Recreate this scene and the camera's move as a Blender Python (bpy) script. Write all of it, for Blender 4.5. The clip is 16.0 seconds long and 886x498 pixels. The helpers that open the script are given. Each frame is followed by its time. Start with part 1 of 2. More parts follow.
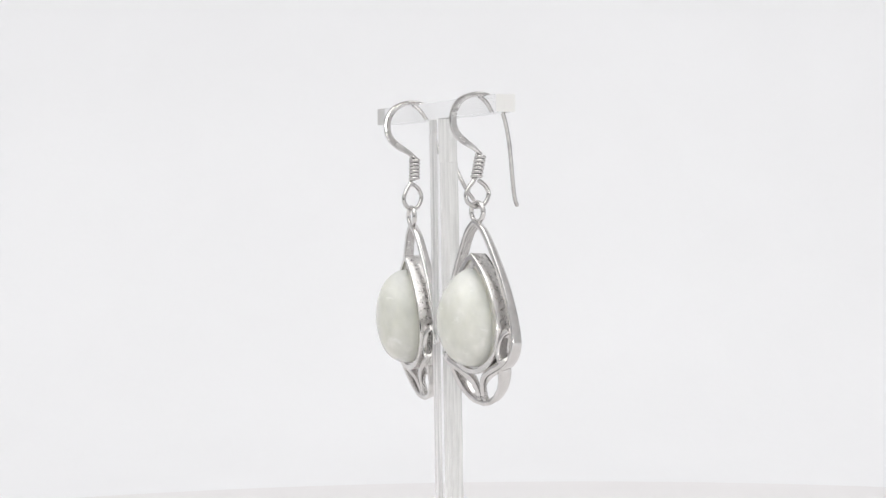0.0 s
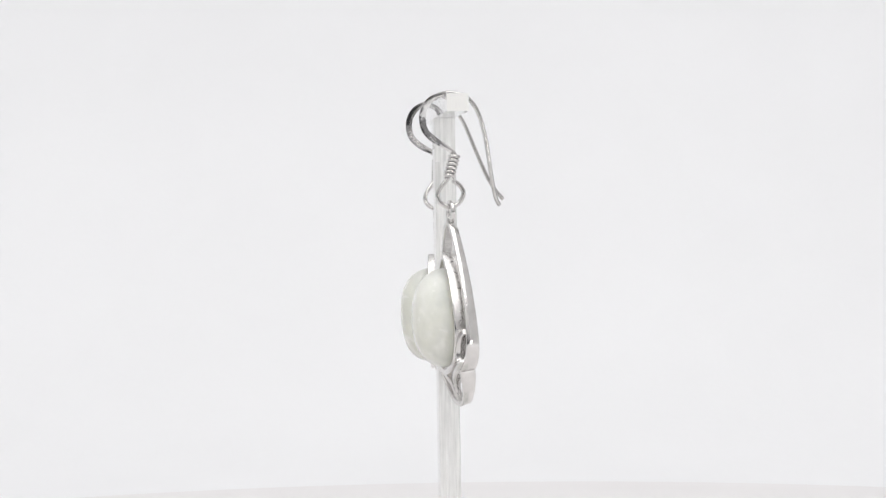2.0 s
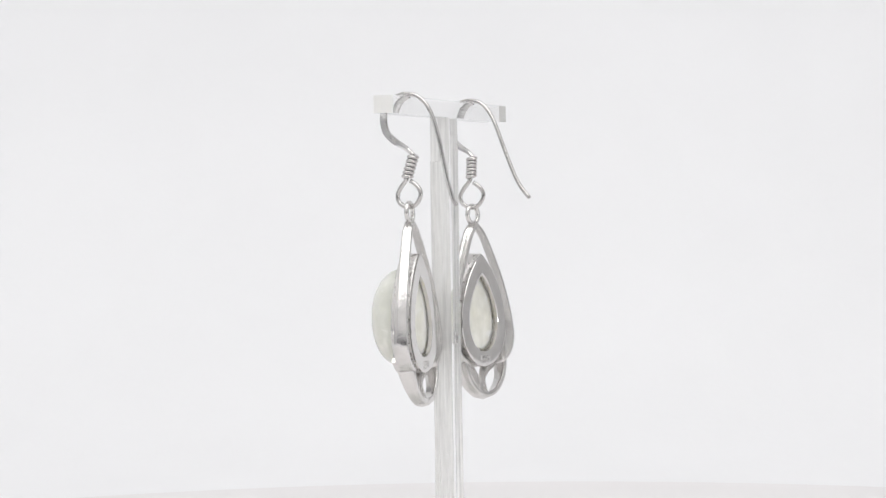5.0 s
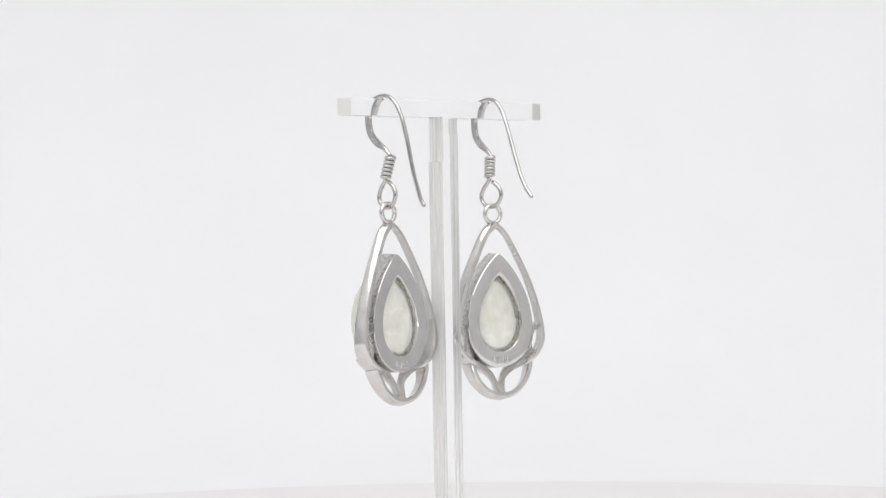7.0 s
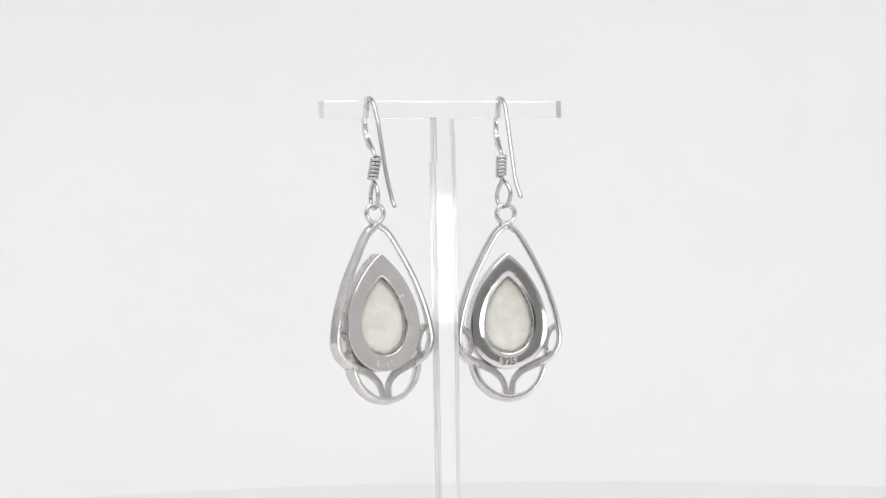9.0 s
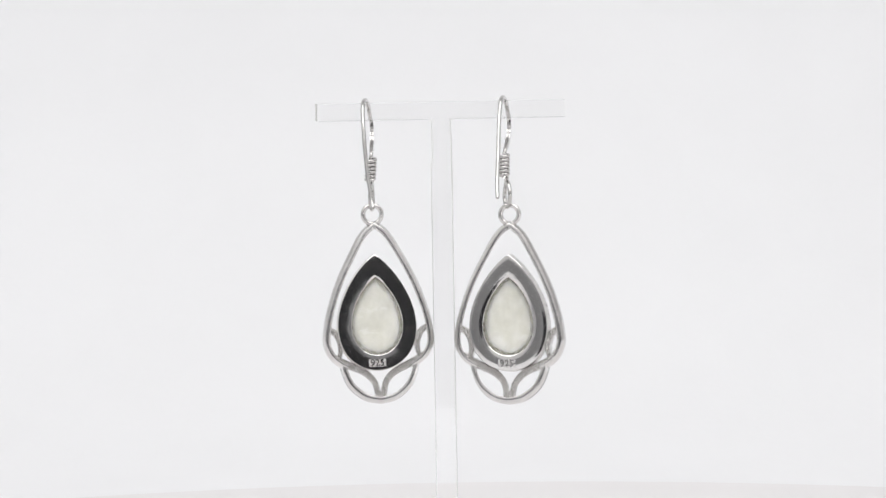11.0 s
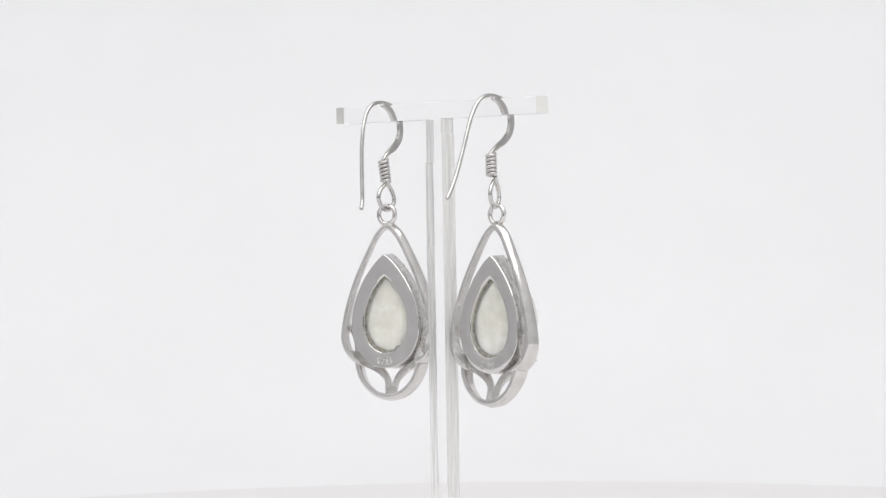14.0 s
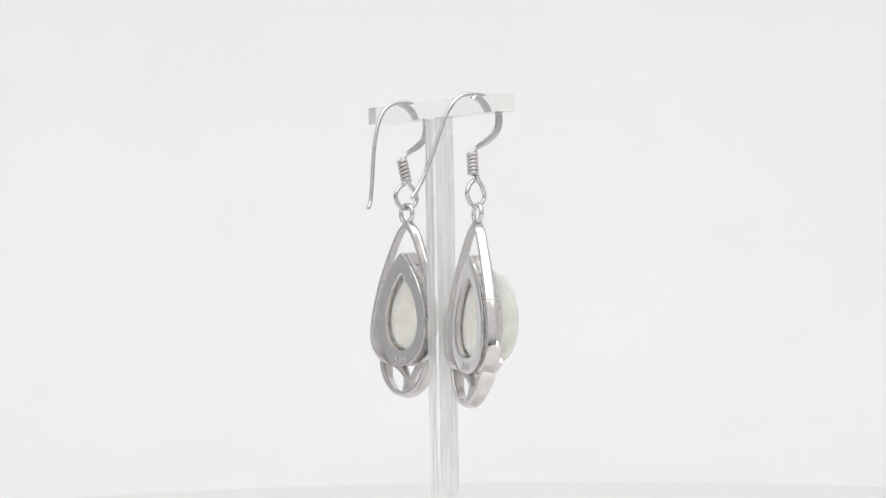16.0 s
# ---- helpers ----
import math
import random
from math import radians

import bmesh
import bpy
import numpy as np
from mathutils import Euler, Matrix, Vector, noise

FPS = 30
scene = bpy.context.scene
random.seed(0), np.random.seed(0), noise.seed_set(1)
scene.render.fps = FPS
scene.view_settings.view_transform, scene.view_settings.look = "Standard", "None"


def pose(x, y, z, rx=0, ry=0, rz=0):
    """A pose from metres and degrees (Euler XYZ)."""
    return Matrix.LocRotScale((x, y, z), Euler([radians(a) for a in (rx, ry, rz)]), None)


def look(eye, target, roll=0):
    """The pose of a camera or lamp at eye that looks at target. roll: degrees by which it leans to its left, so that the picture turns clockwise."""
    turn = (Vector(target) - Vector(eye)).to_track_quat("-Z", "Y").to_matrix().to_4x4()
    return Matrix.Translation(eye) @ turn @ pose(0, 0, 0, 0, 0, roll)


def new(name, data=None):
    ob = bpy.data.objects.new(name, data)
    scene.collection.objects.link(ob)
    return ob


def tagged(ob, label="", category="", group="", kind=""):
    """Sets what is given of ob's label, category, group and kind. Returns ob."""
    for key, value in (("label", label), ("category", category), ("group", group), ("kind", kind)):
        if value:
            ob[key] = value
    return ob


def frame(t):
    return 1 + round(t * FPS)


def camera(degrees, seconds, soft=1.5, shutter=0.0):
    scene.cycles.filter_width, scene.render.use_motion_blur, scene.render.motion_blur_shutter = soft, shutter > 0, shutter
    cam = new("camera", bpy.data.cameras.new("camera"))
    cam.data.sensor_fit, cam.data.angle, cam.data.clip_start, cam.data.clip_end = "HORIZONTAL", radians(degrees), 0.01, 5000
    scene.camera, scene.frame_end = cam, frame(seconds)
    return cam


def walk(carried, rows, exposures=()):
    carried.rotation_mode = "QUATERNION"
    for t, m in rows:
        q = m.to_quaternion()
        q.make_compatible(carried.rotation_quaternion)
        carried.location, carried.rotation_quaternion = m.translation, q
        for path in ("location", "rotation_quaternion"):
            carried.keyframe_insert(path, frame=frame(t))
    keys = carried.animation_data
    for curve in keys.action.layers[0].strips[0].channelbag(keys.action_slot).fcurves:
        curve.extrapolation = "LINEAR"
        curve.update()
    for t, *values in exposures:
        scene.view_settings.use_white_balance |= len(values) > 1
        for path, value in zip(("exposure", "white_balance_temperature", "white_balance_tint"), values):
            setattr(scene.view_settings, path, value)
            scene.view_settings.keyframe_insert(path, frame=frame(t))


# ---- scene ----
MM = 0.001
ZC = 0.0990          # height of the lens over the table top
DIST = 0.370         # lens to the turntable's axis
DISC_TOP = 0.0200    # top of the turntable
BAR_TOP = ZC + 0.02265

cam = camera(23.60, 16.0, soft=1.45)
eye = (0.0, -DIST, ZC)
aim = look(eye, (0.0, 0.0, ZC - DIST * math.tan(radians(0.468))), -0.996)
walk(cam, [(0.0, aim), (16.0, aim)])

# ---- light ----
world = bpy.data.worlds.new("room_air")
scene.world = world
world.use_nodes = True
world.node_tree.nodes["Background"].inputs[0].default_value = (0.9, 0.95, 1.0, 1)
world.node_tree.nodes["Background"].inputs[1].default_value = 0.02
scene.view_settings.exposure = 0.0


def area(name, at, target, w, h, watts, colour=(1, 1, 1)):
    data = bpy.data.lights.new(name, "AREA")
    data.shape, data.size, data.size_y, data.energy, data.color = "RECTANGLE", w, h, watts, colour
    ob = new(name, data)
    ob.matrix_world = look(at, target)
    return ob


# Unseen overhead area, size and place chosen for soft, even light from above.
area("unseen_overhead_light", (0.0, -0.56, 1.15), (0.0, -0.40, 0.0), 1.7, 1.6, 16.82, (0.995, 0.995, 0.995))
area("side_led_lamp", (0.343, -0.455, ZC - 0.0125), (0.0, 0.0, ZC - 0.010), 0.12, 0.055, 0.185, (1.0, 0.99, 0.97))


# ---- materials ----
def mat(name):
    m = bpy.data.materials.new(name)
    m.use_nodes = True
    nt = m.node_tree
    return m, nt, nt.nodes["Principled BSDF"]


def noise_node(nt, scale, detail=4.0, rough=0.55, coord="Object", stretch=None):
    tc = nt.nodes.new("ShaderNodeTexCoord")
    n = nt.nodes.new("ShaderNodeTexNoise")
    n.inputs["Scale"].default_value, n.inputs["Detail"].default_value, n.inputs["Roughness"].default_value = scale, detail, rough
    if stretch:
        mp = nt.nodes.new("ShaderNodeMapping")
        mp.inputs["Scale"].default_value = stretch
        nt.links.new(tc.outputs[coord], mp.inputs[0])
        nt.links.new(mp.outputs[0], n.inputs["Vector"])
    else:
        nt.links.new(tc.outputs[coord], n.inputs["Vector"])
    return n


def ramp(nt, src, stops):
    r = nt.nodes.new("ShaderNodeValToRGB")
    while len(r.color_ramp.elements) < len(stops):
        r.color_ramp.elements.new(0.5)
    for e, (pos, col) in zip(r.color_ramp.elements, stops):
        e.position = pos
        e.color = (*col, 1) if len(col) == 3 else col
    nt.links.new(src, r.inputs[0])
    return r


def bump(nt, b, src, strength, dist):
    n = nt.nodes.new("ShaderNodeBump")
    n.inputs["Strength"].default_value, n.inputs["Distance"].default_value = strength, dist
    nt.links.new(src, n.inputs["Height"])
    nt.links.new(n.outputs[0], b.inputs["Normal"])
    return n


def grey(v):
    return (v, v, v)


def paint(name, colour, rough, spread=0.03, scale=6.0, bump_scale=250.0):
    m, nt, b = mat(name)
    n = noise_node(nt, scale)
    lo = tuple(c * (1 - spread) for c in colour)
    hi = tuple(min(1, c * (1 + spread)) for c in colour)
    r = ramp(nt, n.outputs[0], [(0.3, lo), (0.7, hi)])
    nt.links.new(r.outputs[0], b.inputs["Base Color"])
    b.inputs["Roughness"].default_value = rough
    f = noise_node(nt, bump_scale)
    bump(nt, b, f.outputs[0], 0.08, 0.0006)
    return m


def silver(name, lo, hi, rough, bump_scale, strength, dist, grain=420.0):
    m, nt, b = mat(name)
    n = noise_node(nt, grain, 5)
    r = ramp(nt, n.outputs[0], [(0.3, lo), (0.7, hi)])
    nt.links.new(r.outputs[0], b.inputs["Base Color"])
    b.inputs["Metallic"].default_value = 1.0
    rr = ramp(nt, n.outputs[0], [(0.3, grey(rough * 0.75)), (0.75, grey(rough * 1.3))])
    nt.links.new(rr.outputs[0], b.inputs["Roughness"])
    f = noise_node(nt, bump_scale, 3)
    bump(nt, b, f.outputs[0], strength, dist)
    return m


def facets(m, scale, dist):
    nt = m.node_tree
    tc = nt.nodes.new("ShaderNodeTexCoord")
    v = nt.nodes.new("ShaderNodeTexVoronoi")
    v.inputs["Scale"].default_value = scale
    nt.links.new(tc.outputs["Object"], v.inputs["Vector"])
    bump(nt, nt.nodes["Principled BSDF"], v.outputs["Distance"], 1.0, dist)


def scratches(m):
    """Sparse pits and hairline scratches on a mirror polish."""
    nt = m.node_tree
    a = noise_node(nt, 2600.0, 2, 0.5)
    b = noise_node(nt, 5200.0, 2, 0.5, stretch=(1.0, 1.0, 0.12))
    mix = nt.nodes.new("ShaderNodeMath")
    mix.operation = "MAXIMUM"
    nt.links.new(ramp(nt, a.outputs[0], [(0.66, (0, 0, 0)), (0.74, (1, 1, 1))]).outputs[0], mix.inputs[0])
    nt.links.new(ramp(nt, b.outputs[0], [(0.68, (0, 0, 0)), (0.76, (1, 1, 1))]).outputs[0], mix.inputs[1])
    fine = bump(nt, nt.nodes["Principled BSDF"], mix.outputs[0], 0.055, 0.0001)
    wave = nt.nodes.new("ShaderNodeBump")
    wave.inputs["Strength"].default_value, wave.inputs["Distance"].default_value = 0.22, 0.0001
    nt.links.new(noise_node(nt, 330.0, 1).outputs[0], wave.inputs["Height"])
    nt.links.new(wave.outputs[0], fine.inputs["Normal"])


SILVER = silver("polished_silver", (0.60, 0.585, 0.573), (0.75, 0.735, 0.72), 0.16, 900.0, 0.25, 0.0001)
PLATE = silver("flat_polished_silver", (0.665, 0.648, 0.634), (0.725, 0.71, 0.697), 0.08, 900.0, 0.05, 0.00005)
CAST = silver("rough_cast_silver", (0.60, 0.585, 0.57), (0.86, 0.845, 0.83), 0.18, 4200.0, 1.0, 0.0006, 2800.0)
CUP_SIDE = silver("brushed_cast_silver", (0.56, 0.54, 0.525), (0.74, 0.725, 0.71), 0.30, 2600.0, 0.25, 0.0002, 1500.0)
# Dark, blotchy silver for the jagged seat round the stone.
LEDGE = silver("dark_silver_seat", (0.10, 0.09, 0.075), (0.50, 0.48, 0.44), 0.35, 3500.0, 0.8, 0.0003, 1900.0)
FIELD = silver("punched_silver", (0.50, 0.49, 0.485), (0.76, 0.75, 0.745), 0.28, 4200.0, 1.0, 0.0004, 3600.0)
WIRE = silver("silver_wire", (0.49, 0.478, 0.467), (0.64, 0.63, 0.616), 0.14, 900.0, 0.15, 0.0001)
HAMMERED = silver("hammered_silver", (0.58, 0.57, 0.56), (0.76, 0.75, 0.74), 0.09, 2400.0, 1.0, 0.0004)

facets(HAMMERED, 1900.0, 0.000009)
scratches(PLATE)


def moonstone(name, rough, stops, depth=0.014):
    m, nt, b = mat(name)
    n = noise_node(nt, 170.0, 5, 0.6)
    v = noise_node(nt, 420.0, 3, 0.5, stretch=(1.0, 1.0, 0.7))
    mix = nt.nodes.new("ShaderNodeMath")
    mix.operation = "ADD"
    nt.links.new(n.outputs[0], mix.inputs[0])
    nt.links.new(v.outputs[0], mix.inputs[1])
    half = nt.nodes.new("ShaderNodeMath")
    half.operation = "MULTIPLY"
    half.inputs[1].default_value = 0.5
    nt.links.new(mix.outputs[0], half.inputs[0])
    r = ramp(nt, half.outputs[0], stops)
    # pale feather-like flaws
    flaw = ramp(nt, noise_node(nt, 230.0, 6, 0.65, stretch=(1.0, 1.0, 2.4)).outputs[0], [(0.60, grey(0.0)), (0.68, grey(0.38))])
    pale = nt.nodes.new("ShaderNodeMixRGB")
    nt.links.new(flaw.outputs[0], pale.inputs[0])
    nt.links.new(r.outputs[0], pale.inputs[1])
    pale.inputs[2].default_value = (0.90, 0.90, 0.87, 1)
    nt.links.new(pale.outputs[0], b.inputs["Base Color"])
    b.inputs["Roughness"].default_value = rough
    b.inputs["IOR"].default_value = 1.52
    b.inputs["Subsurface Weight"].default_value = 1.0
    b.inputs["Subsurface Radius"].default_value = (1.0, 1.0, 0.9)
    b.inputs["Subsurface Scale"].default_value = depth
    return m


STONE = moonstone("milky_moonstone", 0.012, [(0.37, (0.585, 0.592, 0.54)), (0.50, (0.64, 0.645, 0.585)), (0.58, (0.675, 0.678, 0.62)), (0.67, (0.77, 0.765, 0.71))])
# Matt ground back; its paler colour stands for light coming through the stone.
STONE_BACK_LIT = moonstone("ground_moonstone_lit_through", 0.5, [(0.36, (0.68, 0.675, 0.60)), (0.50, (0.775, 0.77, 0.70)), (0.62, (0.86, 0.855, 0.795))], 0.003)


def acrylic(name, rough, tint, streak):
    m, nt, b = mat(name)
    b.inputs["Base Color"].default_value = (*tint, 1)
    b.inputs["Transmission Weight"].default_value = 1.0
    b.inputs["IOR"].default_value = 1.45
    n = noise_node(nt, 900.0, 4, 0.6, stretch=(1.0, 1.0, 0.06))
    rr = ramp(nt, n.outputs[0], [(0.3, grey(rough * 0.5)), (0.75, grey(min(1, rough * 1.5)))])
    nt.links.new(rr.outputs[0], b.inputs["Roughness"])
    bump(nt, b, n.outputs[0], streak, 0.0002)
    return m


CLEAR = acrylic("clear_acrylic", 0.03, (1.0, 1.0, 1.0), 0.02)


def cut_acrylic(name, rough, tint, streak, veil, through_share=0.5):
    """Acrylic with a matt cut face: a share of the light is scattered both ways."""
    m = acrylic(name, rough, tint, streak)
    nt = m.node_tree
    out = nt.nodes["Material Output"]
    d, t = nt.nodes.new("ShaderNodeBsdfDiffuse"), nt.nodes.new("ShaderNodeBsdfTranslucent")
    d.inputs[0].default_value = t.inputs[0].default_value = (*tint, 1)
    both, mix = nt.nodes.new("ShaderNodeMixShader"), nt.nodes.new("ShaderNodeMixShader")
    nt.links.new(d.outputs[0], both.inputs[1])
    nt.links.new(t.outputs[0], both.inputs[2])
    both.inputs[0].default_value = through_share
    mix.inputs[0].default_value = veil
    if through_share == 0.5:
        n = noise_node(nt, 700.0, 4, 0.6, stretch=(1.0, 1.0, 0.05))
        nt.links.new(ramp(nt, n.outputs[0], [(0.35, grey(veil * 0.65)), (0.7, grey(min(1, veil * 1.5)))]).outputs[0], mix.inputs[0])
    nt.links.new(nt.nodes["Principled BSDF"].outputs[0], mix.inputs[1])
    nt.links.new(both.outputs[0], mix.inputs[2])
    nt.links.new(mix.outputs[0], out.inputs["Surface"])
    return m


SAWN = cut_acrylic("sawn_acrylic_edge", 0.15, (0.99, 0.99, 0.975), 0.25, 0.68)
FROSTED = cut_acrylic("frosted_acrylic_end", 0.45, (0.96, 0.955, 0.93), 0.2, 0.92, 0.22)
PAPER = paint("white_backdrop_paper", (0.86, 0.86, 0.87), 0.8, 0.012, 9.0)
TABLE = paint("white_table_laminate", (0.84, 0.84, 0.85), 0.6, 0.012, 9.0)
DISC = paint("white_turntable_plastic", (0.79, 0.772, 0.772), 0.55, 0.012, 14.0)
# Tones of the unseen walls, picked for what the silver mirrors.
ROOM = paint("grey_room_wall", (0.55, 0.55, 0.555), 0.8, 0.05, 2.5)
ROOM_FRONT = paint("dark_grey_room_wall", (0.28, 0.28, 0.285), 0.8, 0.06, 2.5)
ROOM_LIGHT = paint("white_room_wall", (0.72, 0.715, 0.715), 0.8, 0.04, 2.5)
ROOM_EAST = paint("off_white_room_wall", (0.63, 0.625, 0.625), 0.8, 0.04, 2.5)
CEILING = paint("white_ceiling_paint", (0.75, 0.75, 0.75), 0.8, 0.02, 3.0)
BLACK = paint("black_plastic", (0.008, 0.008, 0.010), 0.6, 0.1, 60.0)


# ---- mesh helpers ----
def part(name, bm, material, parent=None, label="", smooth=True, sharp=38):
    me = bpy.data.meshes.new(name)
    bm.normal_update()
    bm.to_mesh(me)
    bm.free()
    for m in (material if isinstance(material, (list, tuple)) else [material]):
        me.materials.append(m)
    if smooth:
        for p in me.polygons:
            p.use_smooth = True
        me.set_sharp_from_angle(angle=radians(sharp))
    ob = new(name, me)
    ob.parent = parent
    if label:
        tagged(ob, label)
    return ob


def box_bm(x0, y0, z0, x1, y1, z1, bevel=0.0, segs=2):
    bm = bmesh.new()
    bmesh.ops.create_cube(bm, size=1.0)
    for v in bm.verts:
        v.co = Vector((x0 + (v.co.x + 0.5) * (x1 - x0), y0 + (v.co.y + 0.5) * (y1 - y0), z0 + (v.co.z + 0.5) * (z1 - z0)))
    if bevel:
        bmesh.ops.bevel(bm, geom=bm.edges[:], offset=bevel, segments=segs, profile=0.5, affect="EDGES")
    return bm


def spline(ctrl, n=10, closed=False):
    """Catmull-Rom curve through the control points (any dimension)."""
    c = [np.array(p, float) for p in ctrl]
    out = []
    m = len(c)
    for i in range(m if closed else m - 1):
        if closed:
            p0, p1, p2, p3 = c[i - 1], c[i], c[(i + 1) % m], c[(i + 2) % m]
        else:
            p1, p2 = c[i], c[i + 1]
            p0 = c[i - 1] if i else 2 * p1 - p2
            p3 = c[i + 2] if i + 2 < m else 2 * p2 - p1
        for k in range(n):
            t = k / n
            out.append(0.5 * (2 * p1 + (p2 - p0) * t + (2 * p0 - 5 * p1 + 4 * p2 - p3) * t * t + (3 * p1 - p0 - 3 * p2 + p3) * t ** 3))
    if not closed:
        out.append(c[-1])
    return out


def skin(bm, rings, closed=False, caps=True):
    vs = [[bm.verts.new(p) for p in r] for r in rings]
    k = len(vs[0])
    pairs = list(zip(vs, vs[1:])) + ([(vs[-1], vs[0])] if closed else [])
    for a, b in pairs:
        for i in range(k):
            bm.faces.new((a[i], a[(i + 1) % k], b[(i + 1) % k], b[i]))
    if caps and not closed:
        bm.faces.new(vs[0])
        bm.faces.new(vs[-1])
    bmesh.ops.recalc_face_normals(bm, faces=bm.faces[:])
    return vs


def tube(bm, pts, radii, sides=10, closed=False, flat=None, up=(1, 0, 0), square=None):
    """A round tube along pts; flat gives, point by point, its half width along the axis nearest to up."""
    pts = [Vector(p) for p in pts]
    n = len(pts)
    rings = []
    side = Vector(up)
    for i, p in enumerate(pts):
        a = pts[(i - 1) % n] if closed or i else pts[0]
        b = pts[(i + 1) % n] if closed or i < n - 1 else pts[-1]
        d = (b - a).normalized()
        s = side - d * side.dot(d)
        if s.length < 1e-9:
            s = d.orthogonal()
        s.normalize()
        side = s
        q = d.cross(s)
        r = radii if isinstance(radii, (int, float)) else radii[i]
        w = flat[i] if flat else r
        boxy = square[i] if square else 0.0
        ring = []
        for k in range(sides):
            c, d2 = math.cos(2 * math.pi * k / sides), math.sin(2 * math.pi * k / sides)
            m = 1.0 + boxy * (min(1.35, 1.0 / max(abs(c), abs(d2))) - 1.0)
            ring.append(p + s * (w * m * c) + q * (r * m * d2))
        rings.append(ring)
    skin(bm, rings, closed)


def band(bm, pts, flare=0.0, rounding=0.5, swell=0.0):
    """A metal band on edge: points (x, z, half thickness, y front, y back), in mm. Its inner side takes the second material."""
    n = len(pts)
    rings = []
    for i, p in enumerate(pts):
        a, b = pts[max(0, i - 1)], pts[min(n - 1, i + 1)]
        d = Vector((b[0] - a[0], b[1] - a[1]))
        d.normalize()
        nx, nz = -d.y, d.x
        x, z, h, yf, yb = p
        e, g = h * 0.95 * rounding * 1.6, h * 0.5
        e = min(e, h * 0.95)
        fl = flare
        prof = [(-h, yb - e), (-h + e * 0.3, yb - e * 0.3), (-h + e, yb), (h - e, yb), (h - e * 0.3, yb - e * 0.3), (h, yb - e),
                (h + fl * 0.3 + swell, yb - e + (yf + g - yb + e) * 0.3), (h + fl * 0.7 + swell, yb - e + (yf + g - yb + e) * 0.7),
                (h + fl, yf + g), (h + fl - g * 0.3, yf + g * 0.3), (h + fl - g, yf), (-h + fl + g, yf), (-h + fl + g * 0.3, yf + g * 0.3), (-h + fl, yf + g)]
        rings.append([Vector(((x + nx * t) * MM, y * MM, (z + nz * t) * MM)) for t, y in prof])
    vs = skin(bm, rings)
    for a, b in zip(vs, vs[1:]):
        for k in (13, 0, 1):
            m = (k + 1) % 14
            f = bm.faces.get((a[k], a[m], b[m], b[k]))
            if f:
                f.material_index = 1


def drop(a, half, mid, n=0.75, count=96):
    """A pear outline (x, z) in mm, its tip up."""
    out = []
    for k in range(count):
        f = 2 * math.pi * (k + 0.5) / count
        out.append((a * math.sin(f) * abs(math.sin(f / 2)) ** n, mid + half * math.cos(f)))
    return out


# ---- the place ----
def structure(name, bm, material, label):
    return tagged(part(name, bm, material, None, "", False), label, "", "", "structure")


def build_room():
    structure("floor", box_bm(-0.9, -1.4, -0.02, 0.9, 0.78, 0.0), TABLE, "smooth white table top under the turntable")
    # white sweep behind the turntable, rising out of the table
    bm = bmesh.new()
    prof = [(-0.55, 0.002)] + [(0.44 + 0.25 * math.sin(a), 0.252 - 0.25 * math.cos(a)) for a in [radians(5 * k) for k in range(19)]] + [(0.69, 1.2)]
    rings = [[Vector((x, y, z)) for y, z in prof] for x in (-0.88, 0.88)]
    rings = [r + [Vector((p.x, p.y + 0.004, p.z)) if p.z > 0.2 else Vector((p.x, p.y + 0.002, max(0.001, p.z - 0.003))) for p in reversed(r)] for r in rings]
    skin(bm, rings)
    tagged(part("backdrop", bm, PAPER), "seamless white paper backdrop curving up from the table", "", "", "structure")
    structure("wall_north", box_bm(-0.96, 0.78, -0.02, 0.96, 0.84, 1.25), CEILING, "plain white wall behind the paper backdrop")
    # Walls out of view, added and split in tone to shape the silver's reflections.
    structure("wall_west", box_bm(-0.96, -1.4, -0.02, -0.9, 0.78, 0.30), ROOM, "unseen room wall, grey lower part set for the reflections")
    structure("wall_west_upper", box_bm(-0.96, -1.4, 0.30, -0.9, 0.78, 1.25), ROOM_LIGHT, "unseen room wall, white upper part set for the reflections")
    structure("wall_east", box_bm(0.9, -1.4, -0.02, 0.96, 0.78, 1.25), ROOM_EAST, "unseen off-white room wall, tone set for the reflections")
    structure("wall_south", box_bm(-0.96, -1.46, -0.02, 0.96, -1.4, 0.34), ROOM_FRONT, "unseen room wall, dark grey lower part set for the reflections")
    structure("wall_south_upper", box_bm(-0.96, -1.46, 0.34, 0.96, -1.4, 1.25), ROOM_LIGHT, "unseen room wall, white upper part set for the reflections")
    structure("ceiling", box_bm(-0.96, -1.46, 1.25, 0.96, 0.84, 1.30), CEILING, "plain white ceiling above the unseen overhead light")


def build_turntable():
    thing = tagged(new("turntable"), "round white plastic turntable standing on the white table", "turntable")
    n = 128
    foot = [(0.0, 0.0022), (0.25, 0.0022), (0.252, 0.004), (0.252, 0.0078), (0.0, 0.0078)]
    disc = [(0.0, 0.008), (0.296, 0.008), (0.300, 0.010), (0.300, 0.018), (0.2985, 0.0196), (0.297, 0.020), (0.0, 0.020)]
    for name, prof in (("foot", foot), ("disc", disc)):
        bm = bmesh.new()
        skin(bm, [[Vector((max(r, 1e-5) * math.cos(2 * math.pi * k / n), max(r, 1e-5) * math.sin(2 * math.pi * k / n), z)) for k in range(n)] for r, z in prof])
        part(name, bm, DISC, thing)
    return thing


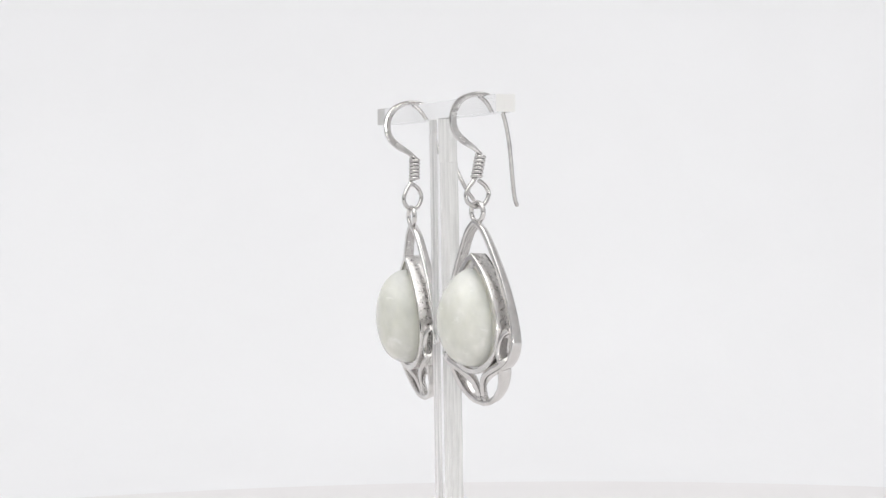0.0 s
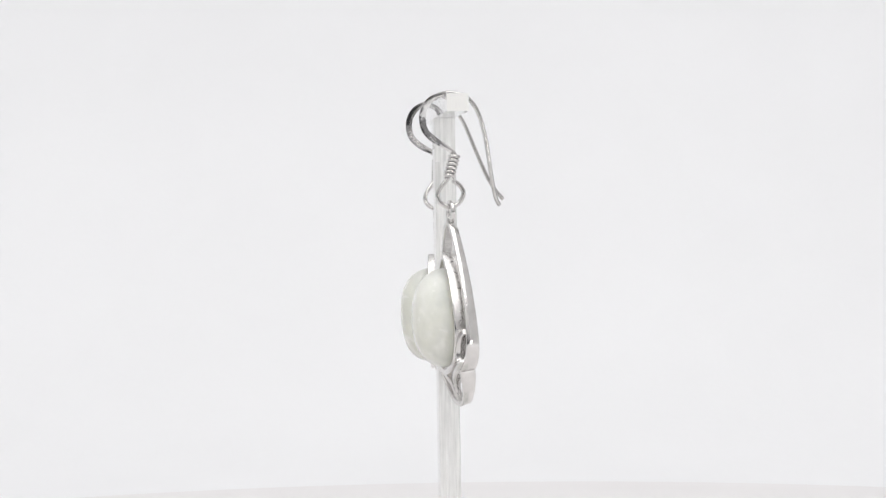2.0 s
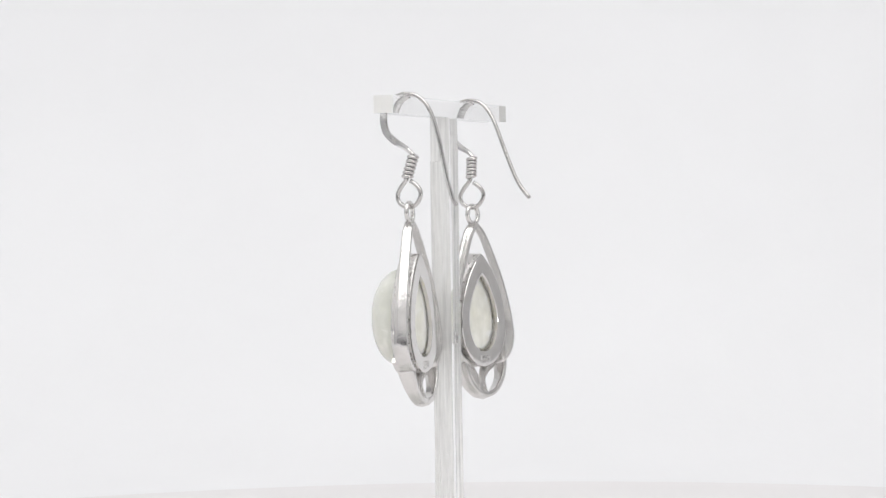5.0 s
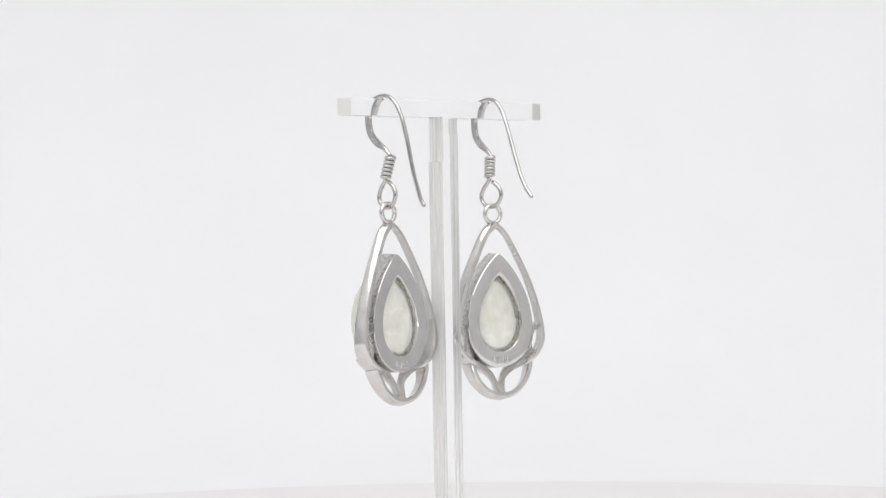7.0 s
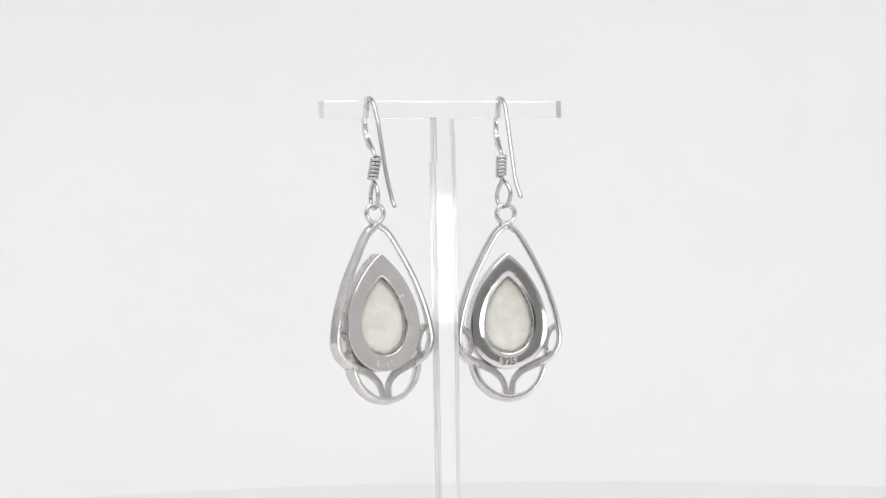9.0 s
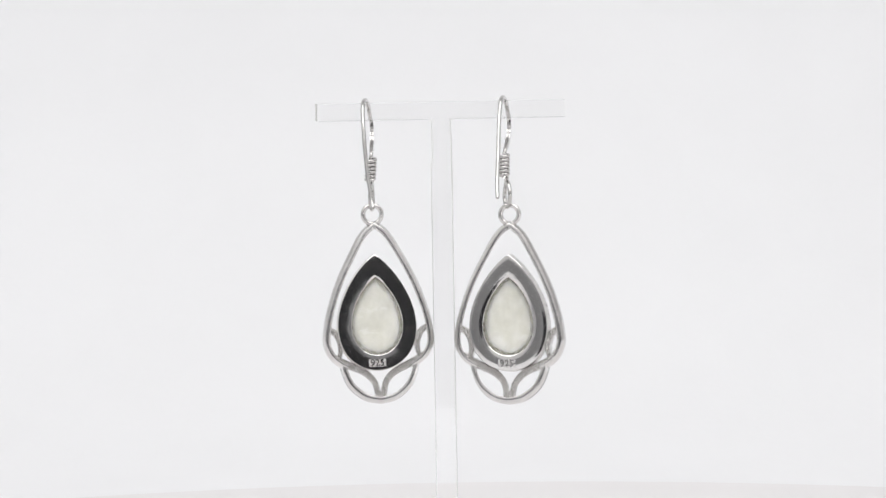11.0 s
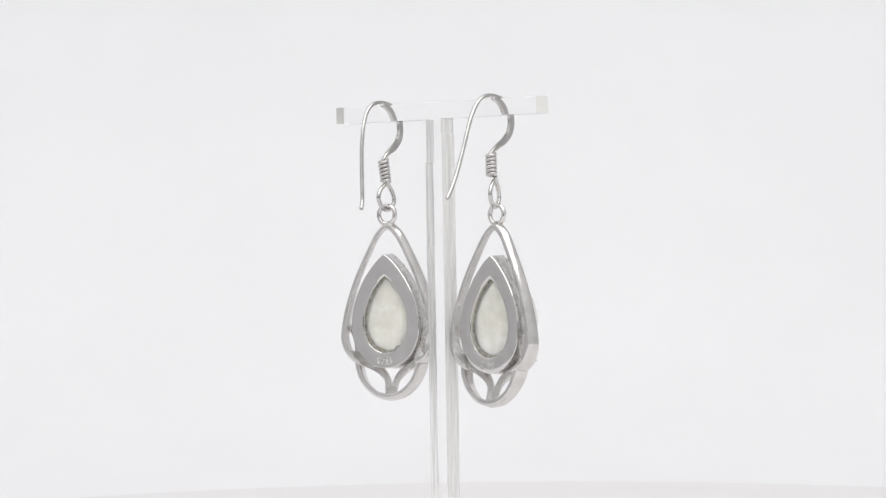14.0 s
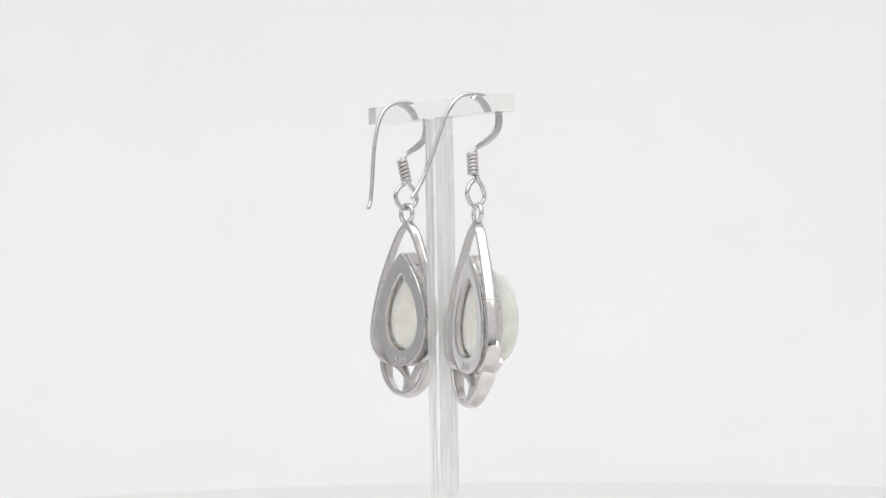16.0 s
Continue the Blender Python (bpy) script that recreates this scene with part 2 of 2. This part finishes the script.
def acrylic_box(name, x0, y0, z0, x1, y1, z1, parent, label, axis, cut=SAWN, bevel=0.00012):
    bm = box_bm(x0, y0, z0, x1, y1, z1, bevel, 1)
    bm.normal_update()
    for f in bm.faces:
        f.material_index = 1 if abs(f.normal[axis]) > 0.9 else 0
    return part(name, bm, [CLEAR, cut], parent, label, False)


def build_stand():
    """Its origin lies on the turntable's axis, on the disc."""
    thing = tagged(new("earring_stand"), "clear acrylic T-shaped earring stand with sawn edges", "jewellery stand")
    h = BAR_TOP - DISC_TOP
    y0, y1 = -1.36 * MM, 2.30 * MM
    # crossbar and post are sawn from one sheet
    r = 0.12
    side = [(21.68, 0.0), (21.68, -2.95)]
    fillet = [(r * (1 - math.sin(radians(a))), -2.95 - r * (1 - math.cos(radians(a)))) for a in (0, 30, 60, 90)]
    # the post widens in two small saw steps
    east = side + [(1.52 + x, z) for x, z in fillet] + [(1.52, -10.55), (1.76, -10.6), (1.76, -(h / MM) + 3.02)]
    west = side + [(1.67 + x, z) for x, z in fillet] + [(1.67, -5.4), (1.82, -5.8), (1.80, -(h / MM) + 3.02)]
    outline = east + [(-x, z) for x, z in reversed(west)]
    bm = bmesh.new()
    skin(bm, [[Vector((x * MM, y, h + z * MM)) for x, z in outline] for y in (y0, y1)])
    bm.normal_update()
    for f in bm.faces:
        end = abs(f.normal.x) > 0.9 and abs(f.calc_center_median().x) > 20 * MM
        f.material_index = 2 if end else 1 if abs(f.normal.x) > 0.3 else 0
    part("tee", bm, [CLEAR, SAWN, FROSTED], thing, "clear T piece with frosted ends and streaky sawn post", False)
    acrylic_box("base_plate", -22 * MM, -20 * MM, 0.0, 22 * MM, 21 * MM, 3.0 * MM, thing, "", 2)
    return thing


# ---- earrings ----
def ear_wire(thing, shape):
    """One wire: tail, arch over the bar, hammered front, and an open eye under the coil. In mm from the axis, z from the lens' height."""
    pts3 = spline(shape["wire"], 8)
    arch = 8 * 8
    pts, rad, flat, square = [], [], [], []
    for i, p in enumerate(pts3):
        pts.append(Vector(p) * MM)
        f = min(1.0, max(0.0, (i - 3) / 12)) * min(1.0, max(0.0, (arch - i) / 18))
        rad.append((0.36 + 0.20 * f) * MM)
        flat.append((0.36 - 0.02 * f) * MM)
        square.append(f)
    rad[-1] = flat[-1] = 0.26 * MM
    bm = bmesh.new()
    tube(bm, pts, rad, 16, False, flat, (1, 0, 0), square)
    bm.normal_update()
    for f in bm.faces:
        c = f.calc_center_median()
        f.material_index = 1 if 13.4 * MM < c.z < 21.6 * MM and c.y < 0.4 * MM and f.normal.x > 0.3 else 0
    wire = part("ear_wire", bm, [WIRE, HAMMERED], thing, "bent silver ear wire, hammered flat in front")
    # eye
    ey = shape["y"]
    eye_ctrl = [(-0.15, 9.4), (-0.75, 8.5), (-1.75, 7.4), (-2.35, 6.1), (-1.9, 4.9), (-0.3, 4.15), (1.45, 4.65), (2.4, 6.2), (1.9, 7.5), (0.85, 8.35), (0.3, 8.6)]
    pts = [shape["place"](y * shape["eye"] + ey, z) for y, z in spline(eye_ctrl, 7)]
    bm = bmesh.new()
    tube(bm, pts, 0.38 * MM, 10)
    part("eye", bm, WIRE, wire)
    # coil
    top, low = (Vector(p) * MM for p in shape["coil"])
    ax = (low - top)
    d = ax.normalized()
    s = d.orthogonal().normalized()
    q = d.cross(s)
    pts = []
    turns, per = 6, 24
    for k in range(turns * per + 1):
        a = 2 * math.pi * k / per
        pts.append(top + ax * (k / (turns * per)) + (s * math.cos(a) + q * math.sin(a)) * (0.72 * MM))
    bm = bmesh.new()
    tube(bm, pts, 0.325 * MM, 10)
    tube(bm, [top - d * 0.3 * MM, low + d * 0.2 * MM], 0.22 * MM, 8)
    part("coil", bm, WIRE, wire, "six tight turns of silver wire")
    # fineness mark on the flat side of the wire
    c, n, x = math.cos(radians(40)), math.sin(radians(40)), shape["wire"][2][0] + 0.34
    at = Matrix(((0, 0, 1, x * MM), (c, n, 0, -2.75 * MM), (-n, c, 0, 15.62 * MM), (0, 0, 0, 1)))
    part("stamped_mark", digits(0.95, 0.03, at), CAST, wire)
    return wire


def digits(size, deep, at):
    """The fineness number as a mesh, its lettering facing the z axis of the matrix at."""
    curve = bpy.data.curves.new("mark", "FONT")
    curve.body, curve.size, curve.align_x, curve.align_y, curve.extrude = "925", size * MM, "CENTER", "CENTER", deep * MM
    curve.offset = 0.012 * size * MM
    tmp = new("mark", curve)
    me = bpy.data.meshes.new_from_object(tmp.evaluated_get(bpy.context.evaluated_depsgraph_get()))
    bpy.data.objects.remove(tmp)
    bm = bmesh.new()
    bm.from_mesh(me)
    bmesh.ops.transform(bm, matrix=at, verts=bm.verts[:])
    return bm


def pendant(thing, place, bulge, crown, seed, skew):
    """Pear-shaped drop. place: matrix from the drop's own space (origin in its ring, front to -y) to the earring's."""
    def add(name, bm, material, parent=thing, label="", sharp=38):
        if name in ("frame", "lower_arc", "branch", "eyelet"):
            bmesh.ops.translate(bm, vec=(skew[0] * MM, skew[1] * MM, 0), verts=bm.verts[:])
        bmesh.ops.transform(bm, matrix=place, verts=bm.verts[:])
        return part(name, bm, material, parent, label, True, sharp)

    # ring
    bm = bmesh.new()
    tube(bm, [(1.62 * MM * math.sin(a), -1.15 * MM, 1.62 * MM * math.cos(a)) for a in [2 * math.pi * k / 32 for k in range(32)]], 0.42 * MM, 10, True, up=(0, 1, 0))
    add("ring", bm, SILVER)
    # outer frame: peak, flanks, lobes
    half = [(0.0, -1.95, 0.52, -2.0, -0.45), (1.9, -3.55, 0.48, -1.95, -0.4), (3.85, -6.8, 0.47, -1.85, -0.2), (6.35, -11.8, 0.47, -1.8, 0.02),
            (8.1, -16.8, 0.47, -1.9, 0.16), (8.85, -20.6, 0.48, -2.0, 0.25), (8.85, -22.6, 0.48, -2.1, 0.27), (8.05, -24.4, 0.46, -2.3, 0.27),
            (6.8, -25.6, 0.44, -2.5, 0.25), (5.5, -26.3, 0.40, -2.6, 0.2)]
    right = spline(half, 8)
    left = [(-p[0], *p[1:]) for p in reversed(right)]
    bm = bmesh.new()
    band(bm, left[:-1] + right, 0.36, 0.33, 0.1)
    add("frame", bm, [SILVER, CAST], thing, "polished pear-shaped silver outer frame")
    # lower arc
    half = [(0.0, -32.25, 0.46, -1.15, 0.4), (2.6, -31.6, 0.50, -1.4, 0.35), (4.85, -29.7, 0.48, -1.8, 0.3), (5.95, -27.4, 0.42, -2.4, 0.25), (6.15, -25.9, 0.40, -2.7, 0.15)]
    right = spline(half, 8)
    left = [(-p[0], *p[1:]) for p in reversed(right)]
    bm = bmesh.new()
    band(bm, [(p[0], *p[1:]) for p in left[:-1] + right], -0.36, 0.22)
    add("lower_arc", bm, [SILVER, SILVER])
    for s in (-1, 1):
        # branch that sweeps from the lobe along the cup down to the lowest point
        path = [(8.2 * s, -24.4, 0.42, -3.0, -1.0), (6.7 * s, -25.5, 0.66, -3.1, -0.6), (4.9 * s, -26.4, 0.66, -3.1, -0.5), (3.2 * s, -27.2, 0.62, -2.9, -0.75),
                (1.95 * s, -28.1, 0.60, -2.6, -1.0), (0.90 * s, -29.5, 0.55, -2.1, -1.0), (0.42 * s, -32.0, 0.55, -1.4, -0.2)]
        bm = bmesh.new()
        band(bm, spline(path, 7))
        for f in bm.faces:
            f.material_index = 1 if f.calc_center_median().y > -1.6 * MM else 0
        add("branch", bm, [SILVER, CAST])
        # leaf-shaped eyelet between cup and frame
        path = [(8.65 * s, -19.7, 0.50, -2.3, -0.3), (7.4 * s, -20.7, 0.55, -2.9, -0.5), (6.75 * s, -22.4, 0.50, -3.2, -0.5), (6.85 * s, -24.2, 0.40, -3.2, -0.6), (7.5 * s, -25.2, 0.34, -3.1, -0.8)]
        bm = bmesh.new()
        band(bm, spline(path, 7))
        for f in bm.faces:
            f.material_index = 1 if f.calc_center_median().y > -1.0 * MM else 0
        add("eyelet", bm, [SILVER, CAST])
    # cup: wall from the back plate to the rim
    mid, hh, aa = -17.12, 10.08, 8.25
    outer = drop(aa, hh, mid, 0.65)
    inner = drop(aa - 0.75, hh - 0.75, mid - 0.1, 0.65)
    rings = []
    for o, sc, y in ((outer, 0.985, 0.05), (outer, 1.0, -0.25), (outer, 1.02, -2.75), (outer, 1.005, -2.95), (inner, 1.0, -2.99), (inner, 0.99, -2.55), (inner, 0.86, -2.5), (inner, 0.86, -0.9)):
        rim = 0.5 if y < -1.0 else 0.0
        rings.append([Vector((x * sc * MM, (y + rim * (z - mid - hh) / (2 * hh)) * MM, (mid + (z - mid) * sc) * MM)) for x, z in o])
    bm = bmesh.new()
    skin(bm, rings, caps=False)
    for f in bm.faces:
        y = f.calc_center_median().y
        f.material_index = 1 if -2.6 * MM < y < -0.1 * MM else 0
    add("bezel_cup", bm, [SILVER, CUP_SIDE], thing, "silver bezel cup with a rough cast side")
    # back plate with the pear window
    rnd = random.Random(seed)
    wm = -17.72
    window = drop(5.25, 6.78, wm, 0.6)
    shift = rnd.uniform(0, 50)
    jag = [0.925 + 0.06 * noise.noise(Vector((x * 1.9 + shift, z * 1.9, seed))) + rnd.uniform(-0.018, 0.018) for x, z in window]
    section = [(0.0, 0.05), (0.0, 0.28)]
    section += [(f, 0.36 + bulge * f + crown * (1 - (2 * f - 1) ** 2)) for f in (0.04, 0.12, 0.25, 0.4, 0.6, 0.75, 0.88, 0.96)]
    section += [(1.0, 0.31 + bulge), (1.005, -0.36), (-1.0, -0.46), (0.8, -0.66)]
    seat = [1.075 + 0.06 * noise.noise(Vector((x * 2.3, z * 2.3, seed + shift))) + rnd.uniform(-0.03, 0.03) for x, z in window]
    rings = []
    for f, y in section:
        edge = [f] * len(seat) if f >= 0 else seat
        rings.append([Vector(((x + (wx - x) * e) * MM, y * MM, (z + (wz - z) * e) * MM)) for (x, z), (wx, wz), e in zip(outer, window, edge)])
    bm = bmesh.new()
    vs = skin(bm, rings, caps=False)
    for a, b in zip(vs[-3:-1], vs[-2:]):
        for k in range(len(a)):
            f = bm.faces.get((a[k], a[(k + 1) % len(a)], b[(k + 1) % len(a)], b[k]))
            if f:
                f.material_index = 1
    plate = add("back_plate", bm, [PLATE, LEDGE], thing, "mirror-polished silver back plate with a pear-shaped window", 24)
    # stamped fineness mark in its punched field
    my = 0.36 + bulge * 0.45 + crown
    bm = box_bm(-1.5 * MM, (my - 0.1) * MM, -26.55 * MM, 1.5 * MM, (my + 0.02) * MM, -25.2 * MM, 0.02 * MM, 1)
    bmesh.ops.translate(bm, vec=(0.2 * MM, 0, 0), verts=bm.verts[:])
    add("punched_field", bm, FIELD, plate)
    add("stamped_mark", digits(1.65, 0.05, pose(0.2 * MM, (my + 0.05) * MM, -25.87 * MM, 90, 0, 180)), PLATE, plate)
    # stone: pear cabochon with a high dome
    girdle = drop(6.75, 8.4, -17.75, 0.5)
    foot = [(wx * j, wm + (wz - wm) * j) for (wx, wz), j in zip(window, jag)]
    rings = [[Vector((x * MM, -0.55 * MM, z * MM)) for x, z in foot], [Vector((x * 1.01 * MM, -1.0 * MM, (wm + (z - wm) * 1.01) * MM)) for x, z in foot],
             [Vector((x * 0.97 * MM, -1.5 * MM, (mid + (z - mid) * 0.97) * MM)) for x, z in girdle]]
    y0, y1 = -2.5, -8.4
    for k in range(15):
        a = math.pi / 2 * k / 14
        h, s = math.sin(a) ** 0.84, max(0.0, math.cos(a)) ** 0.74
        blend = k / 14
        ring = []
        for j, (x, z) in enumerate(girdle):
            f = 2 * math.pi * (j + 0.5) / len(girdle)
            ox, oz = 6.2 * math.sin(f), mid - 1.05 + 8.15 * math.cos(f)
            xx, zz = x + (ox - x) * blend * 0.8, z + (oz - z) * blend * 0.8
            ring.append(Vector((xx * max(s, 0.01) * MM, (y0 + (y1 - y0) * h) * MM, (mid - 0.7 + (zz - mid + 0.7) * max(s, 0.01)) * MM)))
        rings.append(ring)
    bm = bmesh.new()
    skin(bm, rings)
    # back face: ground, with the light from behind put into its colour
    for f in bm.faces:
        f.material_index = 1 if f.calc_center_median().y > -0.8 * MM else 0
    add("stone", bm, [STONE, STONE_BACK_LIT], thing, "milky greenish-white moonstone cabochon, high dome")


def earring(label, shape, drop_place, bulge, crown, seed, skew):
    thing = tagged(new("earring"), label, "earring", "pair of earrings")
    ear_wire(thing, shape)
    pendant(thing, drop_place, bulge, crown, seed, skew)
    return thing


def lean_a(y, z):
    return (12.36 * MM, y * MM, z * MM)


def lean_b(y, z):
    return ((-11.38 - (y - 0.15) * 0.26) * MM, y * MM, z * MM)


build_room()
turntable = build_turntable()
stand = build_stand()
WIRE_A = [(12.53, 0.95, 13.0), (12.58, -0.5, 14.2), (12.65, -2.5, 15.4), (12.72, -4.0, 16.9), (12.8, -4.5, 18.8), (12.95, -4.2, 20.6), (13.1, -3.1, 22.15),
          (13.3, -1.3, 23.0), (13.45, 0.6, 23.25), (13.5, 2.5, 22.75), (13.45, 4.05, 21.4), (13.3, 5.1, 19.4), (13.1, 5.75, 17.2), (12.9, 6.25, 14.9),
          (12.6, 6.7, 12.0), (12.25, 7.1, 9.3), (11.85, 7.55, 6.9), (11.6, 7.95, 5.3), (11.33, 8.57, 4.22)]
WIRE_B = [(-10.87, 0.95, 13.0), (-11.05, -0.5, 14.2), (-11.35, -2.5, 15.4), (-11.6, -4.0, 16.9), (-11.72, -4.5, 18.8), (-11.6, -4.2, 20.6), (-11.35, -3.1, 22.15),
          (-11.05, -1.3, 23.0), (-10.8, 0.6, 23.25), (-10.6, 2.5, 22.75), (-10.45, 4.05, 21.4), (-10.3, 5.25, 19.4), (-10.22, 6.2, 17.2), (-10.15, 7.3, 14.4),
          (-10.05, 8.5, 11.5), (-9.97, 9.5, 9.3), (-9.97, 10.7, 7.3), (-10.06, 12.14, 5.57)]
WIRE_A = [(x - 0.27 + 0.2 * min(1, max(0, (k - 8) / 7)), y, z) for k, (x, y, z) in enumerate(WIRE_A)]
WIRE_B = [(x - 0.08, y, z) for x, y, z in WIRE_B]
SHAPE_A = dict(place=lean_a, y=0.05, eye=0.93, wire=WIRE_A, coil=((12.20, 0.95, 12.95), (12.58, -0.15, 9.1)))
SHAPE_B = dict(place=lean_b, y=0.15, eye=0.86, wire=WIRE_B, coil=((-10.97, 0.50, 13.2), (-10.90, 0.32, 9.45)))
PLACE_A = pose(12.11 * MM, 1.20 * MM, 3.30 * MM, 1.93, 0, 0) @ pose(0, 0, 0, 0, 1.5, 8.8)
PLACE_B = pose(-11.56 * MM, 1.23 * MM, 2.91 * MM, 2.25, 0, 0) @ pose(0, 0, 0, 0, -0.96, -8.3)
earring_a = earring("silver drop earring with milky moonstone, flat back plate, on acrylic stand", SHAPE_A, PLACE_A, -0.09, 0.02, 3, (-0.25, 0.05))
earring_b = earring("silver drop earring with milky moonstone, splayed hook tail, on acrylic stand", SHAPE_B, PLACE_B, -0.05, 0.10, 4, (-0.05, 0.3))


def build_phone():
    thing = tagged(new("smartphone"), "black smartphone filming from a slim black tripod", "phone")
    y = -DIST - 0.006
    part("body", box_bm(-0.080, y - 0.008, ZC - 0.062, 0.074, y, ZC + 0.015, 0.003), BLACK, thing)
    part("tripod", box_bm(-0.01, y - 0.010, 0.002, 0.01, y - 0.004, ZC - 0.055, 0.002), BLACK, thing)
    return thing


build_phone()


# ---- movement: everything turns with the disc ----
def angle(t):
    return -61.48 - 11.137 * t + 0.00284 * t * t


def motions():
    lift = [(0.0, -0.04), (1.5, 0.05), (3.0, 0.10), (7.0, 0.08), (9.0, 0.04), (11.5, -0.09), (12.5, -0.13), (14.5, -0.08), (16.0, 0.06)]
    times = [0.5 * k for k in range(33)]
    for ob, height in ((turntable, 0.0), (stand, DISC_TOP), (earring_a, ZC), (earring_b, ZC)):
        rows = []
        for t in times:
            up = 0.0 if height < DISC_TOP else float(np.interp(t, [a for a, _ in lift], [b for _, b in lift])) * MM
            rows.append((t, pose(0, 0, height + up, 0, 0, angle(t))))
        walk(ob, rows)


motions()
